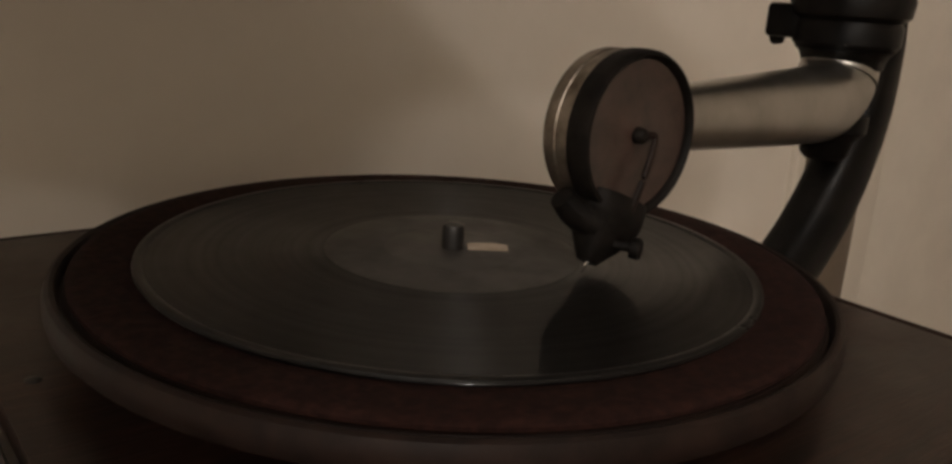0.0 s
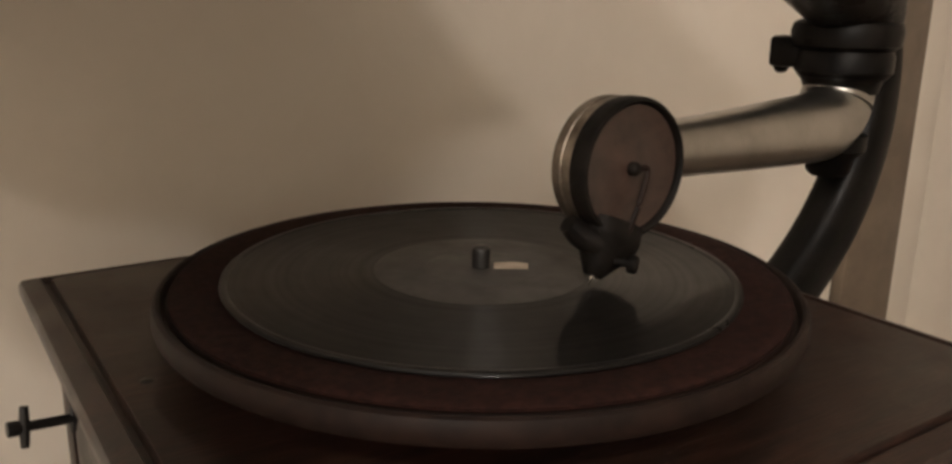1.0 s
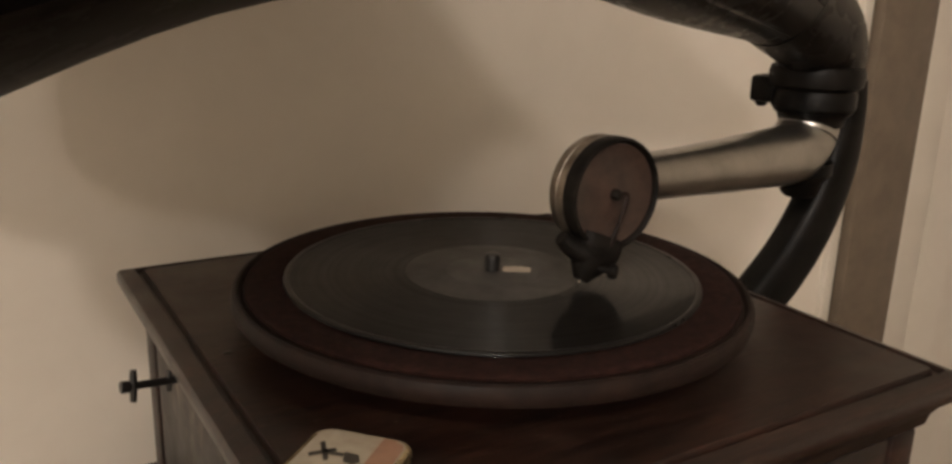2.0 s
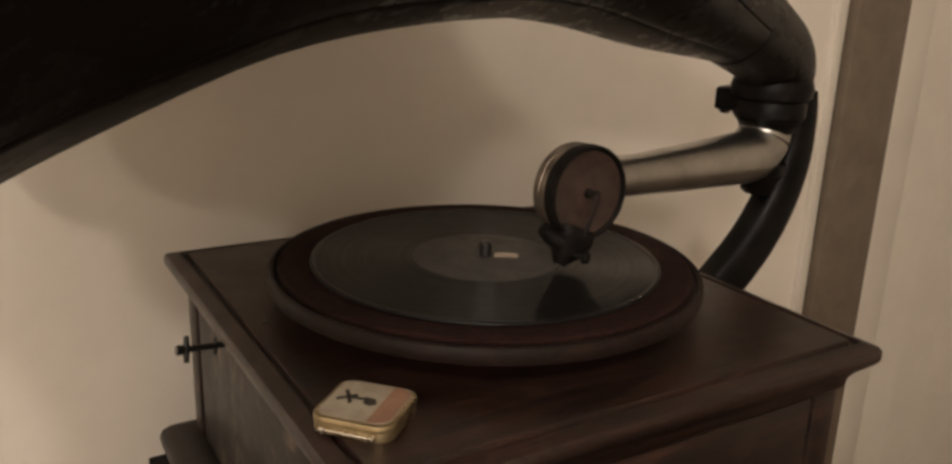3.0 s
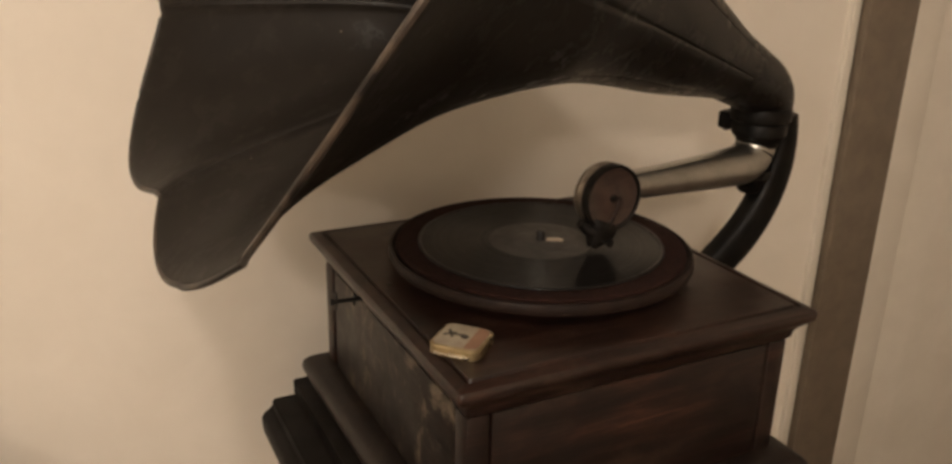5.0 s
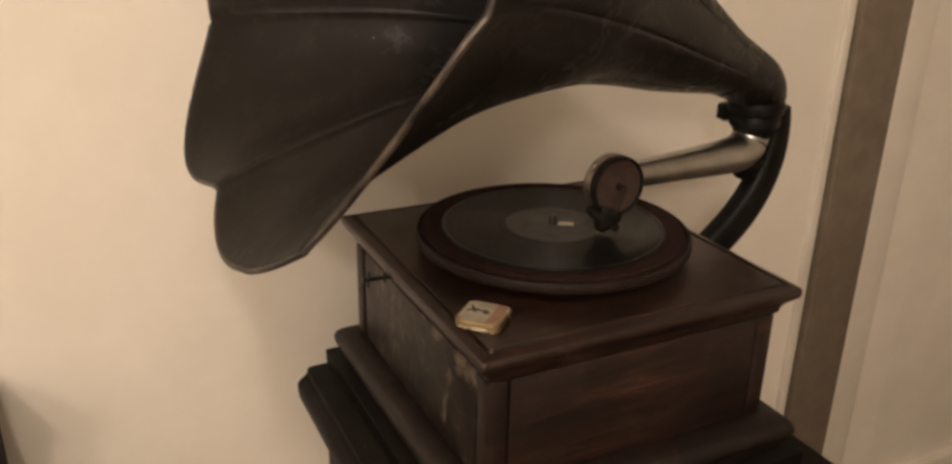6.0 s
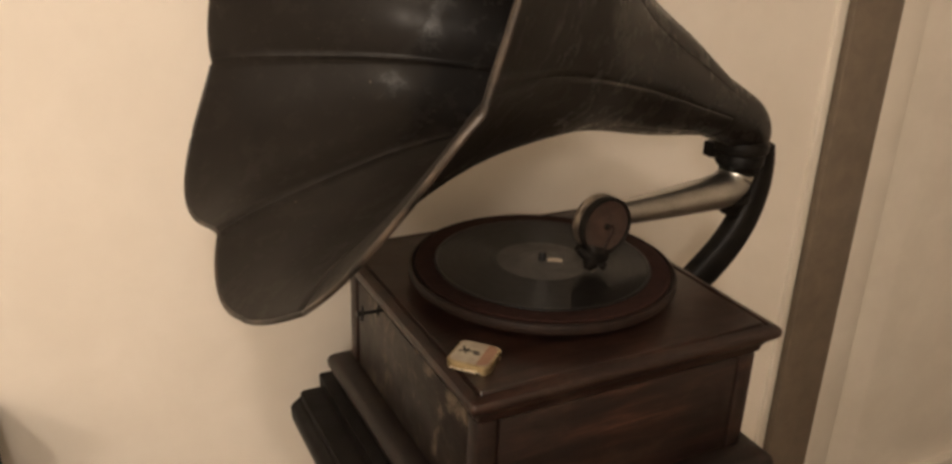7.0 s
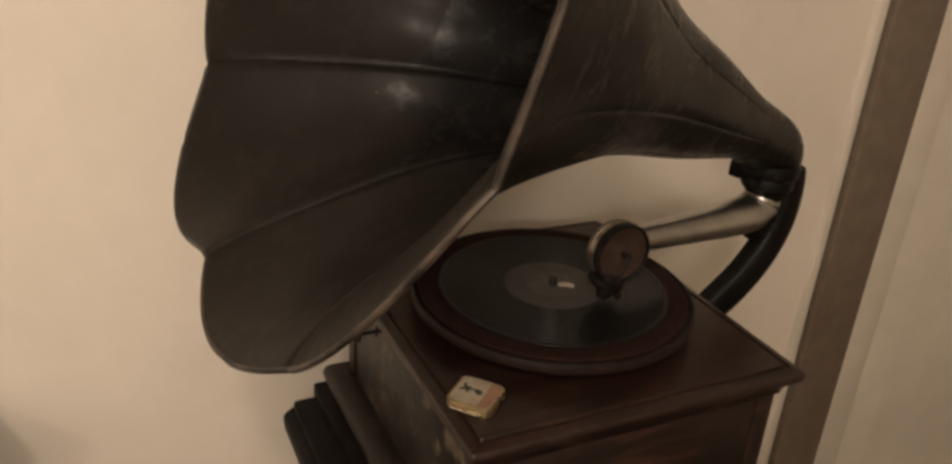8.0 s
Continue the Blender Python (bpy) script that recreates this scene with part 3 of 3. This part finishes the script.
def horn_point(s, a, w, fuller=0.02, curl=0.0, ahead_by=0.0, seam_curl=0.0, pinch=0.0):
    """On the horn at s along its flare (1: the notches), turned by a from straight down, w from a seam (0) to a petal's middle (1).
    curl: how far the petal's lip is rolled outwards; ahead_by: how far it is pulled forwards."""
    k = min(max(s, 0.0), 1.0) * (len(FLARE_LINE) - 1)
    i = min(int(k), len(FLARE_LINE) - 2)
    along, r = FLARE_LINE[i] + (FLARE_LINE[i + 1] - FLARE_LINE[i]) * (k - i)
    swell = max(0.0, along - 0.1)
    throat = math.sin(math.pi * min(1.0, max(0.0, along / 0.5)))
    r *= 1 + throat * (0.11 * max(0.0, math.cos(a)) ** 3 + 0.09 * max(0.0, -math.cos(a)) ** 2)
    r = r * (1 + (0.015 + fuller * swell ** 3) * w - 0.028 * swell ** 4 * (1 - w))
    lip = max(0.0, (along - 0.925) / 0.078)
    r += (seam_curl * (1 - w) + curl * w) * lip * lip
    r -= pinch * w * math.sin(math.pi * min(1.0, max(0.0, (along - 0.76) / 0.22))) ** 2
    turn = min(1.0, max(0.0, (along - 0.3) / 0.6))
    ahead = AXIS.lerp(FACING, turn * turn * (3 - 2 * turn)).normalized()
    side = Vector((0, 0, 1)).cross(ahead).normalized()
    side = side if side.y > 0 else -side
    rise = side.cross(ahead)
    rise = rise if rise.z > 0 else -rise
    return NECK + AXIS * (along * LENGTH) + ahead * ((0.004 * swell ** 4 + ahead_by * lip * lip) * w) + (side * math.sin(a) - rise * math.cos(a)) * r


def horn():
    neck = part("horn", sweep([(0.2890, 0.004, 0.106, 0.0285, 0.0285), (0.2890, 0.003, 0.118, 0.0300, 0.0300), (0.2860, 0.002, 0.130, 0.0310, 0.0310), (0.2740, -0.001, 0.1410, 0.0330, 0.0320),
                               (0.2520, -0.005, 0.1520, 0.0350, 0.0325), (0.2180, -0.011, 0.1675, 0.0375, 0.0345)], 8, 40), HORN, gramophone, "large black lacquered flower horn with eight petals")
    step = 2 * math.pi / PETALS
    rows = [0.14 + 0.86 * (k / 40) for k in range(41)]
    cols = 16
    full = [0.185, 0.105, 0.06, 0.05, 0.0, -0.085, -0.115, 0.062]  # some petals are bent flat, others belly out
    curls = [0.008, 0.010, 0.0, 0.0, 0.0, 0.004, 0.0245, 0.005]  # the petal over the case has its lip rolled out
    round_off = [1.6, 0.9, 0.7, 0.7, 0.7, 0.7, 0.7, 0.85]
    lean = [1, 1, 1, 1, 1, 1, 1, 1.75]  # the lowest petal is pushed over to one side
    for i in range(PETALS):
        def place(s, u):
            w = math.sin(math.pi * u ** lean[i]) ** round_off[i] if 0 < u < 1 else 0.0
            return horn_point(s, PHASE + (i + u) * step, w, full[i], curls[i], 0.012 if i == 6 else 0.0, 0.007 if round(i + u) in (6, 7) else 0.0, 0.006 if i == 6 else 0.0)
        bm = bmesh.new()
        grid = [[bm.verts.new(place(s, j / cols)) for j in range(cols + 1)] for s in rows]
        for a, b in zip(grid, grid[1:]):
            for j in range(cols):
                bm.faces.new((a[j], a[j + 1], b[j + 1], b[j]))
        petal = part("petal", bm, HORN, neck)
        mod = petal.modifiers.new("sheet", "SOLIDIFY")
        mod.thickness, mod.offset = 0.0016, 0.0
        part("seam", sweep([(*place(s, 0), 0.0006, 0.0006) for s in rows[::2]], 2, 8), HORN, neck)
        part("wired_edge", sweep([(*place(1, j / cols), 0.0023, 0.0023) for j in range(cols + 1)], 2, 8), WORN_WIRE, neck)


horn()


# ---- the record and the needle tin ----
def record():
    rec = part("record", lathe([(0.0037, -0.0021), (0.1235, -0.0021), (0.1248, -0.0016), (0.1252, -0.0010), (0.1248, -0.0004), (0.1236, 0.0), (0.121, -0.0003), (0.055, -0.0003), (0.0535, -0.0002), (0.0037, -0.0002)], 160, True), SHELLAC)
    tagged(rec, "black shellac gramophone record lying on the turntable", "record")
    part("rim", lathe([(0.1213, -0.0001), (0.1222, 0.0005), (0.1238, 0.0007), (0.1249, 0.0002), (0.1251, -0.0006), (0.1213, -0.0006)], 160, True), RECORD_RIM, rec, "polished outer edge of the record")
    lab = part("label", lathe([(0.0038, 0.0), (0.0525, 0.0), (0.0530, -0.0001), (0.0530, -0.00019), (0.0038, -0.00019)], 96, True), LABEL, rec, "dull grey-brown record label")
    part("label_ring", lathe([(0.0038, 0.0003), (0.0278, 0.0003), (0.0282, 0.0001), (0.0038, 0.0001)], 64, True), LABEL_IN, lab, "paler centre of the label")
    patch = prism([(-0.009, -0.0045), (0.008, -0.0055), (0.009, 0.0030), (0.003, 0.0058), (-0.008, 0.005)], 0.0003, 0.0005)
    part("label_print", patch, PRINT, lab, "pale printed emblem").matrix_basis = pose(0.014, -0.006, 0.0001, 0, 0, -30)
    return rec


record()


def needle_tin():
    tin = new("needle_tin")
    at = pose(-0.1518, -0.1305, LID, 0, 0, -48) @ Matrix.Diagonal((1, 0.89, 0.92, 1))
    tin.matrix_basis = at
    tagged(tin, "small gold needle tin with cream printed lid on the gramophone", "needle tin")
    W, D = 0.0455, 0.050
    part("tin_base", prism(rounded(W - 0.001, D - 0.001, 0.009), 0, 0.0062, bevel=0.0008), BRASS, tin)
    lid = part("tin_lid", prism(rounded(W, D, 0.0095), 0.0052, 0.0108, bevel=0.0020), BRASS, tin)
    part("lid_print", prism(rounded(W - 0.0055, D - 0.0055, 0.0070), 0.0102, 0.01105), TIN_TOP, lid, "cream printed field")
    part("lid_band", prism([(0.0085, -0.0220), (0.0140, -0.0216), (0.0182, -0.0185), (0.0195, -0.0150), (0.0195, 0.0150), (0.0182, 0.0185), (0.0140, 0.0216), (0.0085, 0.0220)], 0.0108, 0.01125), TIN_BAND, lid, "orange printed band")
    ink = bmesh.new()
    for bar in (((-0.0155, 0.0085), (-0.0140, 0.0105), (-0.0065, -0.0035), (-0.0080, -0.0055)), ((-0.0165, -0.0015), (-0.0150, -0.0040), (-0.0060, 0.0045), (-0.0075, 0.0065)),
                ((-0.0120, 0.0030), (-0.0115, 0.0005), (-0.0020, 0.0005), (-0.0020, 0.0030)), ((-0.0025, 0.0045), (-0.0005, -0.0030), (0.0040, -0.0045), (0.0062, -0.0010), (0.0040, 0.0040))):
        extra = prism(bar, 0.0108, 0.0113)
        extra.verts.ensure_lookup_table()
        seen = {v: ink.verts.new(v.co) for v in extra.verts}
        for f in extra.faces:
            ink.faces.new([seen[v] for v in f.verts])
        extra.free()
    part("lid_emblem", ink, TIN_INK, lid, "black printed emblem")
    catch = part("catch", box(-0.0125, 0.0125, -D / 2 - 0.0034, -D / 2 + 0.001, 0.0032, 0.0056, 0.001), CATCH, tin, "bright polished metal catch")
    for x in (-0.0135, 0.0135):
        part("catch_knob", lathe([(0, -0.0024), (0.0018, -0.0018), (0.0024, 0), (0.0018, 0.0018), (0, 0.0024)], 14, at=Matrix.Translation((x, -D / 2 - 0.0022, 0.0046))), CATCH, catch)
    return tin


needle_tin()
